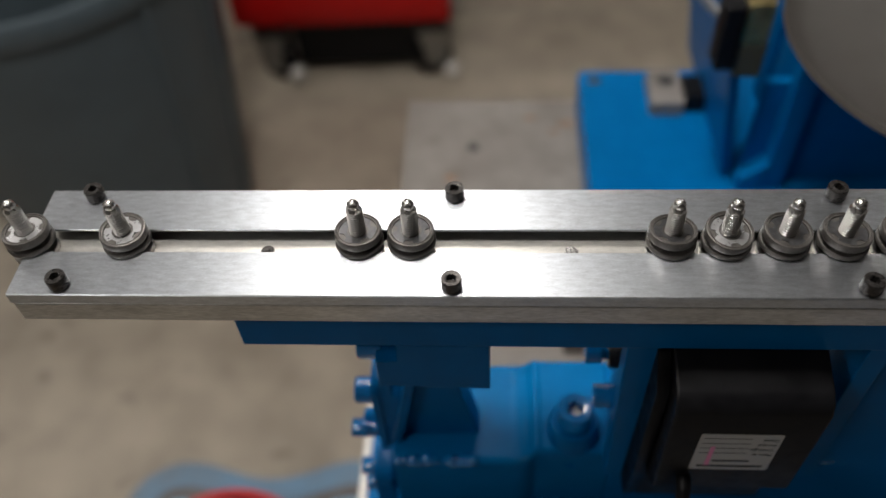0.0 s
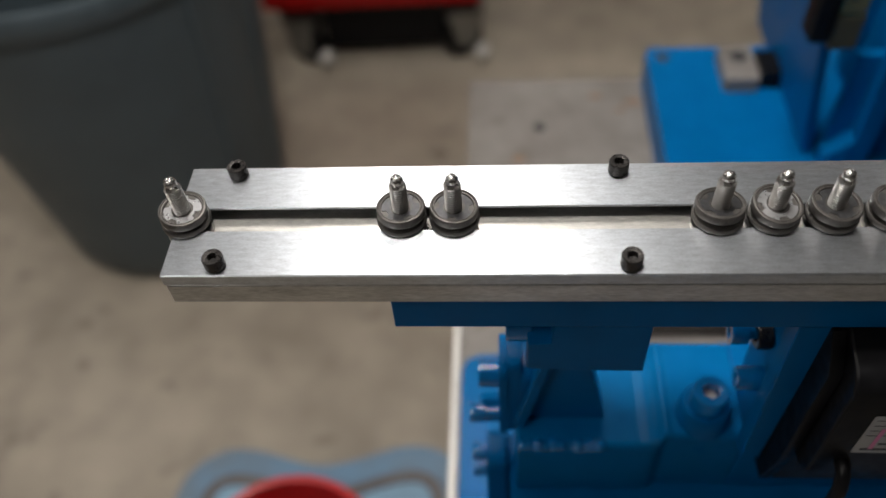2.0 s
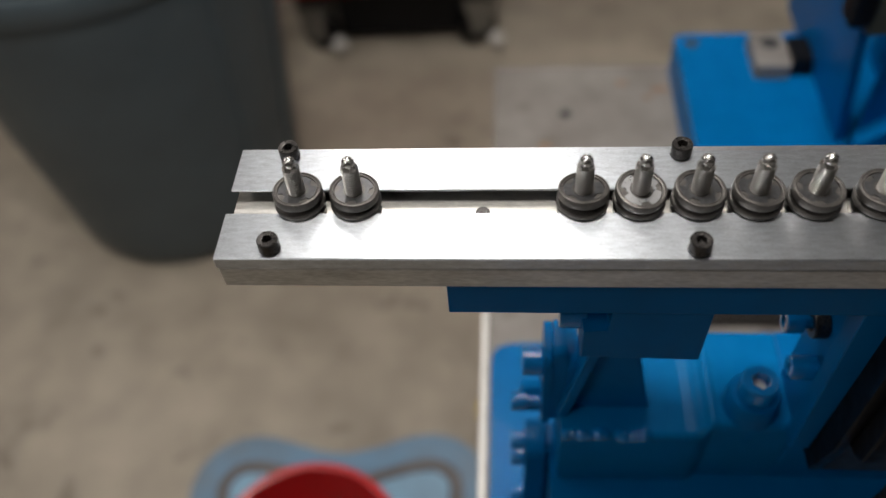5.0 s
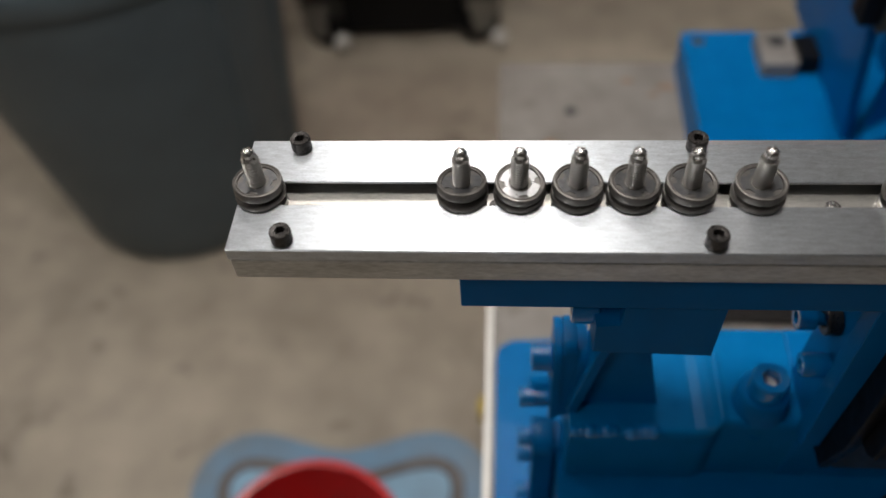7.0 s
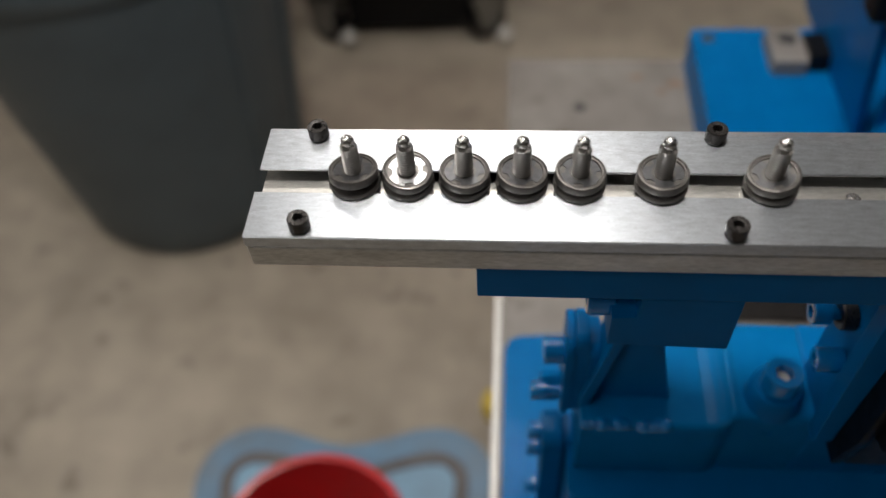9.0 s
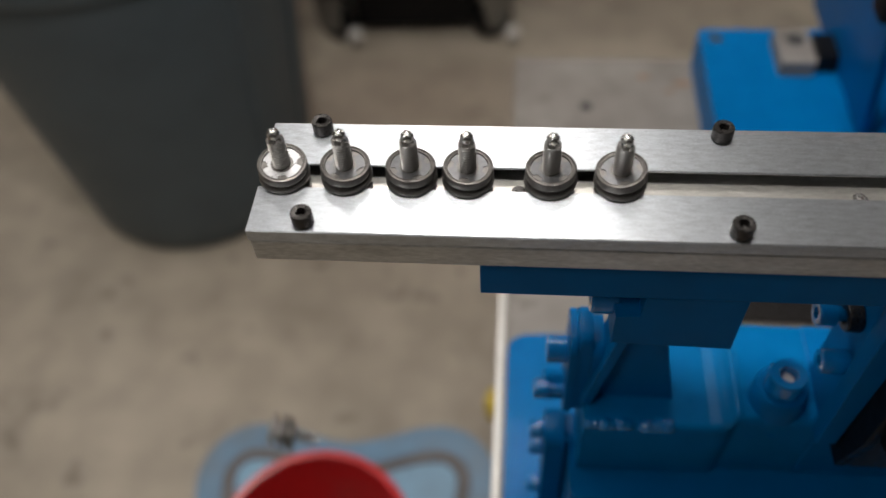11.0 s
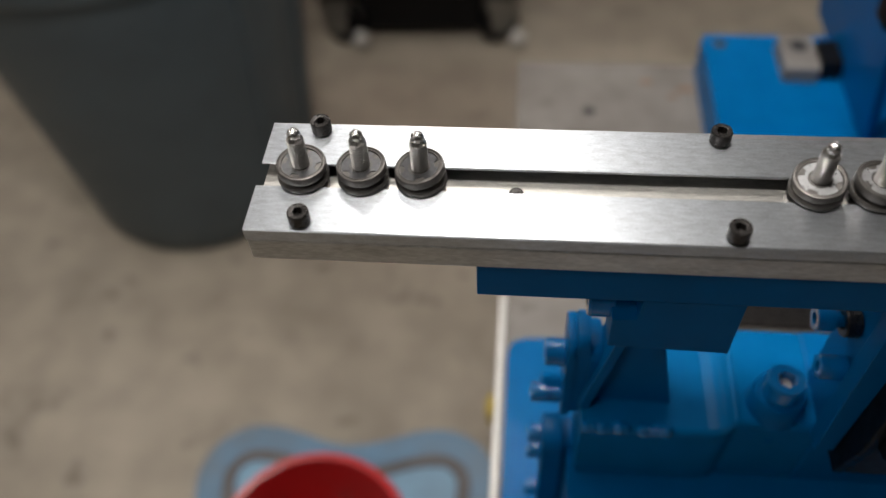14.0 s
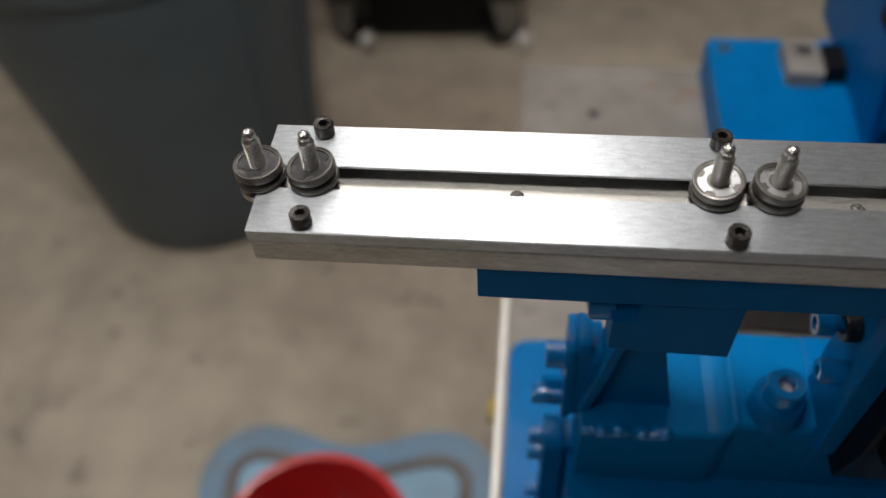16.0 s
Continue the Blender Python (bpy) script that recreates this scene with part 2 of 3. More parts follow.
# ---- the steel table under the machine ----
table = thing("machine_table", "grey ground steel plate table with drilled holes", "machine table", pose(0, 0, 0))
part("tabletop", prism(B(), round_rect(0.109, 1.35, -0.45, 0.648, 0.004, 3), TABLE - 0.022, TABLE, bevel=0.0015), PLATE, table)
part("edge_strip", box(B(), 0.1005, 0.1085, -0.45, 0.275, TABLE - 0.030, TABLE - 0.001, 0.0015), PLATE_EDGE, table, "bright cut edge strip")
for lx, ly in ((0.17, -0.38), (1.28, -0.38), (0.17, 0.58), (1.28, 0.58)):
    part("leg", box(B(), lx - 0.035, lx + 0.035, ly - 0.035, ly + 0.035, FLOOR, TABLE - 0.023, 0.004), BLUE, table, "blue square steel leg")
for hx, hy in ((0.198, 0.556), (0.198, -0.30), (0.70, 0.60)):
    bm = lathe(B(), [(0.0, 0.0006), (0.0062, 0.0006), (0.0075, 0.0002)], pose(hx, hy, TABLE), 24)
    part("tapped_hole", bm, INK, table, "dark tapped hole")
for sx, sy, sr in ((0.318, 0.600, 0.010), (0.30, 0.585, 0.006), (0.272, 0.612, 0.007), (0.17, 0.50, 0.008)):
    pts = [(sx + sr * (1 + 0.35 * math.sin(3 * a + sx * 90)) * math.cos(a), sy + 0.7 * sr * (1 + 0.3 * math.cos(2 * a)) * math.sin(a)) for a in [2 * math.pi * i / 18 for i in range(18)]]
    part("rust_stain", prism(B(), pts, TABLE + 0.0003, TABLE + 0.0006), material("rust_stain", (0.23, 0.14, 0.09), 0.7, 0.1, 0.3, 200), table, "brown rust stain")


# ---- cap screws ----
def cap_screw(r, h, mat, parent, m, name="cap_screw", label="", shank=0.0, seg=32):
    """A socket head cap screw whose head stands from z = 0 to h, with a knurled side and a hex socket."""
    bm = B()
    k = r * 0.52
    prof = [(0, -shank)] if not shank else [(0, -shank), (r * 0.62, -shank), (r * 0.62, 0)]
    prof += [(r * 0.96, 0), (r, h * 0.06), (r, h * 0.90), (r * 0.93, h), (k * 1.12, h)]
    lathe(bm, prof, Matrix(), seg)
    top = [v for v in bm.verts if abs(v.co.z - h) < 1e-7 and v.co.to_2d().length < k * 1.2]
    top.sort(key=lambda v: math.atan2(v.co.y, v.co.x))
    hexa, low = [], []
    for i in range(seg):
        a = 2 * math.pi * (i / seg)
        b = (a + math.pi / 6) % (math.pi / 3) - math.pi / 6
        rr = k * 0.87 / math.cos(b)
        hexa.append(bm.verts.new((rr * math.cos(a), rr * math.sin(a), h * 0.985)))
        low.append(bm.verts.new((rr * math.cos(a), rr * math.sin(a), h * 0.42)))
    top.sort(key=lambda v: math.atan2(v.co.y, v.co.x) % (2 * math.pi - 1e-6))
    c = bm.verts.new((0, 0, h * 0.36))
    for i in range(seg):
        j = (i + 1) % seg
        bm.faces.new((top[i], top[j], hexa[j], hexa[i]))
        bm.faces.new((hexa[i], hexa[j], low[j], low[i]))
        bm.faces.new((low[i], low[j], c))
    return part(name, bm, mat, parent, label, m, 25)


# ---- the feed track ----
RAIL_X1 = 0.66
rail = thing("feed_track", "brushed steel two-strip feed track with a T-slot", "feed track", pose(0, 0, TOP))
part("base_bar", prism(B(), round_rect(0.0002, RAIL_X1, 0.0003, 0.0668, 0.0012, 4), -0.0202, -0.0075, bevel=0.0007), STEEL_SIDE, rail, "milled steel base bar")


def strip(y0, y1, lip):
    """A strip with an undercut along the slot side: lip is the y of the undercut's back."""
    s = 1 if lip < y1 and lip > y0 and abs(y1 - 0.026) < 0.002 else -1
    if s > 0:
        pts = [(y0 + 0.0006, -0.0070), (lip, -0.0070), (lip, -0.0010), (y1, -0.0010), (y1, -0.0004), (y1 - 0.0004, 0), (y0 + 0.0006, 0), (y0, -0.0006), (y0, -0.0064)]
    else:
        pts = [(lip, -0.0070), (y1, -0.0070), (y1, -0.0006), (y1 - 0.0006, 0), (y0 + 0.0004, 0), (y0, -0.0004), (y0, -0.0010), (lip, -0.0010)]
    m = Matrix(((0, 0, 1, 0), (1, 0, 0, 0), (0, 1, 0, 0), (0, 0, 0, 1)))
    return prism(B(), pts, 0.0 if s > 0 else -0.0005, RAIL_X1, m, 0.0003)


part("slot_floor", box(B(), 0.0006, RAIL_X1 - 0.001, 0.0174, 0.0516, -0.0074, -0.0071), SLOT_STEEL, rail, "bright worn slot floor")
part("front_strip", strip(0.0, 0.0262, 0.0170), STEEL, rail, "brushed steel front strip")
part("back_strip", strip(0.0400, 0.0672, 0.0520), STEEL, rail, "brushed steel back strip")
for x in (0.0245, 0.2066, 0.3890, 0.5710):
    for y, dx in ((0.0055, 0.0), (0.0615, -0.0005)):
        cap_screw(0.00475, 0.0064, BLACK_OXIDE, rail, pose(x + dx, y, 0.0006, 0, 0, 17 * x * 100 % 60), label="black oxide socket cap screw")
# The black one stands in for the dark of an open hole.
for x, finish in ((0.116, BLACK_OXIDE), (0.262, ZINC), (0.43, ZINC)):
    lathe(bm := B(), [(0.0, -0.0052), (0.0017, -0.0052), (0.0017, -0.0066), (0.0031, -0.0066), (0.0034, -0.0071)], pose(x, 0.0325, 0), 28)
    part("slot_screw_hole", bm, finish, rail, "small screw sunk in the slot floor, the black one drawn for a hole")


# ---- the blue linear drive under the track ----
def along_x(x, y, z):
    """A pose whose z axis points along -x."""
    return Matrix.Translation((x, y, z)) @ Matrix.Rotation(radians(-90), 4, "Y")


drive = thing("linear_drive", "bright blue enamelled linear vibratory drive with bolted springs", "vibratory drive")
part("beam", box(B(), 0.0995, 0.63, 0.0060, 0.0620, 0.9510, 0.9796, 0.0008), BLUE, drive, "blue top beam")
# bracket with a notch at its upper corner
bracket = [(0.1640, 0.9090), (0.2235, 0.9070), (0.2235, 0.9505), (0.1760, 0.9505), (0.1760, 0.9330), (0.1640, 0.9330)]
TO_YZ = Matrix(((0, 0, 1, 0), (1, 0, 0, 0), (0, 1, 0, 0), (0, 0, 0, 1)))
TO_XZ = Matrix(((1, 0, 0, 0), (0, 0, 1, 0), (0, 1, 0, 0), (0, 0, 0, 1)))
part("bracket", prism(B(), bracket, 0.0080, 0.0560, TO_XZ, 0.0006), BLUE, drive)
cap_screw(0.0098, 0.0135, GLOSS_BLUE, drive, along_x(0.1665, 0.0240, 0.9285), "cap_screw", "painted cap screw", 0.01)
# spring pack at the free end: the leaf leans with its foot towards the track's end
part("leaf_spring", prism(B(), [(0.1795, 0.9085), (0.1855, 0.9085), (0.1650, 0.8004), (0.1585, 0.8004)], 0.0300, 0.0560, TO_XZ, 0.0006), BLUE, drive)
part("spring_clamp", prism(B(), round_rect(0.036, 0.068, 0.772, 0.857, 0.008), 0.1490, 0.1540, TO_YZ, 0.001), BLUE, drive)
part("spring_clamp", prism(B(), round_rect(0.036, 0.066, 0.785, 0.854, 0.008), 0.1620, 0.1690, TO_YZ, 0.001), BLUE, drive)
part("spring_shim", prism(B(), round_rect(0.0375, 0.064, 0.776, 0.863, 0.006), 0.1541, 0.1619, TO_YZ, 0.0008), BLUE, drive)
cap_screw(0.0088, 0.0125, GLOSS_BLUE, drive, along_x(0.1489, 0.050, 0.833), "cap_screw", "painted cap screw")
cap_screw(0.0080, 0.0110, GLOSS_BLUE, drive, along_x(0.1800, 0.050, 0.829), "cap_screw", "painted cap screw", 0.01)
lathe(bm := B(), [(0, 0), (0.0098, 0), (0.0098, 0.0120), (0.008, 0.0128), (0, 0.0128)], along_x(0.1489, 0.052, 0.786), 6)
part("nut", bm, BLUE, drive)
for y, z in ((0.045, 0.791), (0.045, 0.733), (0.045, 0.706), (0.045, 0.637)):
    cap_screw(0.0064, 0.0100, GLOSS_BLUE, drive, along_x(0.1395, y, z), "cap_screw", "painted cap screw", 0.010)
part("lower_clamp", prism(B(), round_rect(0.030, 0.060, 0.615, 0.742, 0.008), 0.1396, 0.1530, TO_YZ, 0.001), BLUE, drive)
part("clamp_web", box(B(), 0.1531, 0.1630, 0.034, 0.056, 0.620, 0.738, 0.001), BLUE, drive)
# body: a long casting with a flared step, carrying the spring post
sections = [(0.1605, 0.0165, 0.8000), (0.2370, 0.0165, 0.8000), (0.2420, 0.0166, 0.8006), (0.2460, 0.0172, 0.8020), (0.2490, 0.0185, 0.8042), (0.2510, 0.0200, 0.8066), (0.2525, 0.0208, 0.8078), (0.2545, 0.0211, 0.8076), (0.2570, 0.0210, 0.8068), (0.3000, 0.0210, 0.8065)]
bm = loft(B(), [(round_rect(y, 0.0915, 0.7353, z, 0.0045, 4), x) for x, y, z in sections])
bmesh.ops.transform(bm, matrix=TO_YZ, verts=bm.verts)
part("casting", bm, SATIN_BLUE, drive, "smooth blue casting with a flared step", smooth=50)
part("post", prism(B(), [(0.1860, 0.9068), (0.1945, 0.9068), (0.2155, 0.8002), (0.1656, 0.8002)], 0.0370, 0.0555, TO_XZ, 0.0008), BLUE, drive)
part("body", prism(B(), round_rect(0.1560, 0.620, -0.0040, 0.0600, 0.006), 0.6050, 0.7350, bevel=0.002), BLUE, drive)
part("spring_seat", box(B(), 0.3003, 0.615, 0.0210, 0.0915, 0.7352, 0.8060, 0.0025), BLUE, drive)
foot_outline = [(x, y + 0.060 * (x - 0.13) if y > 0.1 else y) for x, y in round_rect(0.1115, 0.66, -0.12, 0.2140, 0.016)]
part("foot", prism(B(), foot_outline, TABLE + 0.0004, 0.5895, bevel=0.0015), BLUE, drive, "rounded blue foot plate")
part("riser", box(B(), 0.165, 0.61, -0.02, 0.070, 0.5897, 0.6048, 0.002), BLUE, drive)
# weld beads: rows of small overlapping lumps
random.seed(4)
for x0, x1, y, z in ((0.1640, 0.1900, 0.0170, 0.8000), (0.1985, 0.2150, 0.0170, 0.8000), (0.4000, 0.4250, 0.0215, 0.8060), (0.4330, 0.4480, 0.0215, 0.8060)):
    bm = B()
    x = x0
    while x < x1:
        r = random.uniform(0.0034, 0.0052)
        bmesh.ops.create_icosphere(bm, subdivisions=2, radius=r, matrix=Matrix.Translation((x, y + 0.0018 + random.uniform(-0.0006, 0.0006), z - 0.0018 + random.uniform(-0.0005, 0.0005))))
        x += random.uniform(0.0030, 0.0066)
    tagged(part("weld_bead", bm, GLOSS_BLUE, drive, "painted weld bead"), kind="stuff")
# upright bolt on the casting
lathe(bm := B(), [(0, 0.8042), (0.0172, 0.8042), (0.0162, 0.812), (0.0155, 0.819), (0.0140, 0.8212), (0, 0.8212)], pose(0.2765, 0.0370, 0), 36)
part("boss", bm, BLUE, drive)
cap_screw(0.0110, 0.0150, GLOSS_BLUE, drive, pose(0.2765, 0.0370, 0.8214), "cap_screw", "large painted cap screw")
lathe(bm := B(), [(0, 0.8285), (0.005, 0.8285), (0.0045, 0.8300), (0, 0.8300)], pose(0.2765, 0.0370, 0), 20)
part("bare_socket", bm, CASTER_WHITE, drive, "bare bright socket bottom")
# right-hand spring plate and its screws
part("spring_plate", prism(B(), [(0.3002, 0.8063), (0.3120, 0.8063), (0.3090, 0.9505), (0.2990, 0.9505)], 0.0205, 0.0600, TO_XZ, 0.0006), BLUE, drive)
part("plate_edge", prism(B(), [(0.2945, 0.8063), (0.3055, 0.8063), (0.3075, 0.9505), (0.2915, 0.9505)], 0.0085, 0.0203, TO_XZ, 0.0006), BLUE, drive)
cap_screw(0.0072, 0.0095, GLOSS_BLUE, drive, along_x(0.2875, 0.0460, 0.8870), "cap_screw", "painted cap screw")
lathe(bm := B(), [(0, 0), (0.0045, 0), (0.0045, 0.009), (0, 0.009)], along_x(0.2965, 0.0460, 0.8870), 20)
part("shank", bm, BLUE, drive)
cap_screw(0.0082, 0.0080, BLACK_OXIDE, drive, along_x(0.2988, 0.0420, 0.8900), "cap_screw", "black cap screw")
cap_screw(0.0072, 0.0150, GLOSS_BLUE, drive, along_x(0.2990, 0.0310, 0.8620), "cap_screw", "painted cap screw")
# far spring pack
part("spring_plate", prism(B(), [(0.4080, 0.8063), (0.4200, 0.8063), (0.4200, 0.9505), (0.4080, 0.9505)], 0.0085, 0.0600, TO_XZ, 0.0006), BLUE, drive)
part("spring_plate", prism(B(), [(0.4240, 0.8063), (0.4900, 0.8063), (0.4900, 0.9505), (0.4240, 0.9505)], 0.0185, 0.0500, TO_XZ, 0.0006), BLUE, drive)

# ---- added dark strip: stands in for shade on the table behind the drive ----
flat = thing("shade_strip", "dark strip standing in for shade on the table behind the foot", "steel bar")
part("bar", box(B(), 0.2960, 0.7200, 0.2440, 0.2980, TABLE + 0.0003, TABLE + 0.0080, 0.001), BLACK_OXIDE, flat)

# ---- the black coil cover ----
coil = thing("coil_cover", "black enamelled coil cover with a paper label", "motor cover")
prof = [(0.0550, 0.7960), (0.0550, 0.9500), (0.0080, 0.9490), (-0.0120, 0.9425), (-0.0172, 0.9385), (-0.0200, 0.9320), (-0.0200, 0.8520), (-0.0140, 0.8450), (0.0, 0.8450), (0.0, 0.7960)]
part("shell", prism(B(), prof, 0.3135, 0.3885, TO_YZ, 0.0015), BLACK, coil)
part("back_flange", prism(B(), [(0.0550, 0.7960), (0.0550, 0.9480), (0.0060, 0.9480), (-0.0080, 0.9300), (-0.0080, 0.8400), (0.0, 0.7960)], 0.3062, 0.3128, TO_YZ, 0.0008), BLACK, coil)
lab = part("label", prism(B(), round_rect(0.3295, 0.3703, 0.8755, 0.9145, 0.0012, 3), -0.0205, -0.0202, TO_XZ), LABEL, coil, "worn silver paper label, upside down")


def lettering(text, x, z, size):
    """Raised ink letters on the cover's front, upside down, starting at x and running towards smaller x."""
    data = bpy.data.curves.new("lettering", "FONT")
    data.body, data.size, data.extrude = text, size, 0.00004
    ob = bpy.data.objects.new("lettering", data)
    me = bpy.data.meshes.new_from_object(ob)
    bpy.data.objects.remove(ob)
    me.transform(Matrix.Translation((x, -0.02062, z)) @ Matrix.Rotation(radians(180), 4, "Y") @ Matrix.Rotation(radians(90), 4, "X"))
    me.materials.clear()
    me.materials.append(INK)
    out = new("lettering", me)
    out.parent = lab


for word, z in (("Date", 0.9080), ("Amps", 0.9028), ("Voltage", 0.8976), ("Part #", 0.8924)):
    lettering(word, 0.3688, z + 0.0022, 0.0040)
    part("label_rule", box(B(), 0.3315, 0.3555, -0.02064, -0.02052, z + 0.0020, z + 0.0024), INK, lab)
part("label_text", box(B(), 0.3400, 0.3590, -0.02064, -0.02052, 0.8848, 0.8866), INK, lab)
part("label_text", box(B(), 0.3330, 0.3670, -0.02064, -0.02052, 0.8786, 0.8808), INK, lab)
part("marker_streak", box(B(), 0.3365, 0.3388, -0.02080, -0.02068, 0.8805, 0.9020), PINK, lab)
tube(bm := B(), curve_pts(lambda s: (0.3290 - 0.003 * s, -0.0195 - 0.016 * math.sin(min(1.0, s * 2.2) * 1.57) + 0.006 * s, 0.8640 + 0.004 * math.sin(s * 3.1) - 0.16 * s * s), 24), 0.0040)
part("cable", bm, BLACK, coil, "black rubber cable")

# ---- the bowl drive behind the track ----
bowl = thing("bowl_feeder", "blue bowl feeder with a grey coated bowl", "bowl feeder")
part("base_plate", prism(B(), round_rect(0.3320, 1.05, 0.30, 0.6400, 0.006), TABLE + 0.0004, 0.6310, bevel=0.0015), BLUE, bowl, "thick blue base plate")
lathe(bm := B(), [(0, 0.6312), (0.0065, 0.6312), (0.008, 0.6306)], pose(0.351, 0.622, 0.0006), 24)
part("bolt_hole", bm, INK, bowl, "dark bolt hole")
clamp = part("clamp_block", prism(B(), round_rect(0.4130, 0.4520, 0.5530, 0.6150, 0.002), 0.6313, 0.6500, bevel=0.002), PLATE, bowl, "bare steel clamp block")
lathe(bm := B(), [(0, 0.6504), (0.0095, 0.6504), (0.0105, 0.6501)], pose(0.4350, 0.5960, 0), 24)
part("clamp_hole", bm, INK, clamp, "dark hole")
part("strap", box(B(), 0.4524, 0.4786, 0.5580, 0.6000, 0.6313, 0.6560, 0.002), BLACK, bowl, "black strap beside the clamp block")
# housing under the bowl: angled side plates with ribs
side = [(0.690, 0.6312), (0.450, 0.6312), (0.450, 0.790), (0.500, 0.860), (0.690, 0.860)]
lean_out = Matrix(((1, 0, -0.14, 0.14 * 0.6312), (0, 1, 0, 0), (0, 0, 1, 0), (0, 0, 0, 1)))
part("side_plate", prism(B(), side, 0.4790, 0.4890, lean_out @ TO_YZ, 0.001), BLUE, bowl)
part("front_panel", box(B(), 0.4960, 0.7400, 0.4450, 0.4550, 0.6312, 0.7650, 0.001), BLUE, bowl)
part("gusset", prism(B(), [(0.4915, 0.6312), (0.5180, 0.6312), (0.5180, 0.6700), (0.4915, 0.6480)], 0.4250, 0.4448, TO_XZ, 0.001), BLUE, bowl)
part("rib", box(B(), 0.5185, 0.5400, 0.4280, 0.4448, 0.6312, 0.8590, 0.0012), BLUE, bowl)
part("stay", box(B(), 0.5000, 0.5100, 0.4700, 0.4900, 0.7200, 0.8400, 0.001), BLUE, bowl)
lathe(bm := B(), [(0.0, 0.633), (0.110, 0.633), (0.110, 0.70), (0.10, 0.86), (0, 0.86)], pose(0.660, 0.570, 0), 48)
part("drive_housing", bm, BLUE, bowl)
lathe(bm := B(), [(0.0, 0.862), (0.078, 0.862), (0.160, 0.914), (0.1655, 0.919), (0.1640, 0.922), (0.159, 0.919), (0.145, 0.911), (0.08, 0.906), (0, 0.909)], pose(0.608, 0.300, 0), 96)
part("bowl_shell", bm, BOWL_GREY, bowl, "grey coated feeder bowl")
valve = part("valve_block", box(B(), 0.4300, 0.4500, 0.4150, 0.4440, 0.8020, 0.8700, 0.003), BLACK, bowl, "small black air valve")
part("valve_cap", box(B(), 0.4502, 0.4740, 0.4180, 0.4400, 0.8300, 0.8720, 0.002), BRASS, valve, "dull brass valve cap")
part("valve_foot", box(B(), 0.4502, 0.4760, 0.4180, 0.4400, 0.7920, 0.8298, 0.002), material("olive_plastic", (0.060, 0.058, 0.035), 0.5, 0.0, 0.2, 60), valve, "dark olive valve foot")
tube(bm := B(), curve_pts(lambda s: (0.406 + 0.056 * s, 0.452, 0.873 - 0.075 * s + 0.040 * s ** 3), 20), 0.0050)
part("air_hose", bm, HOSE, bowl, "pale grey air hose loop")
lathe(bm := B(), [(0, 0), (0.0075, 0), (0.0075, 0.008), (0.0055, 0.009), (0.0055, 0.018), (0.0, 0.018)], Matrix.Translation((0.4440, 0.452, 0.8400)) @ Matrix.Rotation(radians(95), 4, "Y"), 6)
part("hose_fitting", bm, ZINC, bowl, "bright hose fitting")

# ---- the trash can ----
can = thing("trash_can", "large round dark grey plastic bin with a rolled rim", "trash can", pose(-0.744, 1.300, FLOOR))


def can_ring(z, grow=0.0, n=72):
    """The bin's round outline at a height."""
    r = 0.298 + 0.079 * z / 0.8 + grow
    return [(r * math.cos(2 * math.pi * i / n), r * math.sin(2 * math.pi * i / n)) for i in range(n)]


outer = [(can_ring(0, -0.030), 0.0), (can_ring(0, -0.008), 0.006), (can_ring(0.02), 0.022)] + [(can_ring(z), z) for z in (0.12, 0.30, 0.50, 0.70, 0.83)]
inner = [(can_ring(z, -0.006), z) for z in (0.83, 0.45, 0.03)]
part("body", loft(B(), outer + inner), CAN, can)
rim = [(can_ring(0.790, 0.0008), 0.790), (can_ring(0.785, 0.009), 0.786), (can_ring(0.80, 0.012), 0.800), (can_ring(0.83, 0.012), 0.832), (can_ring(0.835, 0.007), 0.842), (can_ring(0.835, -0.002), 0.842), (can_ring(0.83, -0.008), 0.828)]
part("rim", loft(B(), rim, False), CAN, can, "rolled grey rim")
for turn in (-34, -6, 146, 174):
    a = radians(turn)
    tube(bm := B(), [((0.299 + 0.079 * z / 0.8) * math.cos(a), (0.299 + 0.079 * z / 0.8) * math.sin(a), z) for z in (0.06, 0.2, 0.4, 0.6, 0.78)], 0.009, 10)
    part("side_rib", bm, CAN, can)

# ---- the red tool chest on casters ----
chest = thing("tool_chest", "red steel tool chest on black swivel casters", "tool chest", pose(-0.16, 2.018, FLOOR, 0, 0, 2))
part("cabinet", box(B(), -0.40, 0.245, -0.175, 0.36, 0.222, 0.95, 0.006), RED, chest)
part("bottom_frame", box(B(), -0.36, 0.235, -0.150, 0.33, 0.196, 0.2215, 0.003), BLACK, chest)
# Black box added in place of the shade under the chest.
part("under_shade", box(B(), -0.24, 0.14, -0.120, 0.30, 0.035, 0.1955, 0.01), BLACK, chest, "black box standing in for the shade below the chest")
for i in range(3):
    drawer = part("drawer", box(B(), -0.375, 0.225, -0.187, -0.1755, 0.26 + 0.225 * i, 0.47 + 0.225 * i, 0.004), RED, chest)
    tube(bm := B(), [(-0.18, -0.195, 0.45 + 0.225 * i), (0.06, -0.195, 0.45 + 0.225 * i)], 0.008)
    part("drawer_handle", bm, ZINC, drawer)
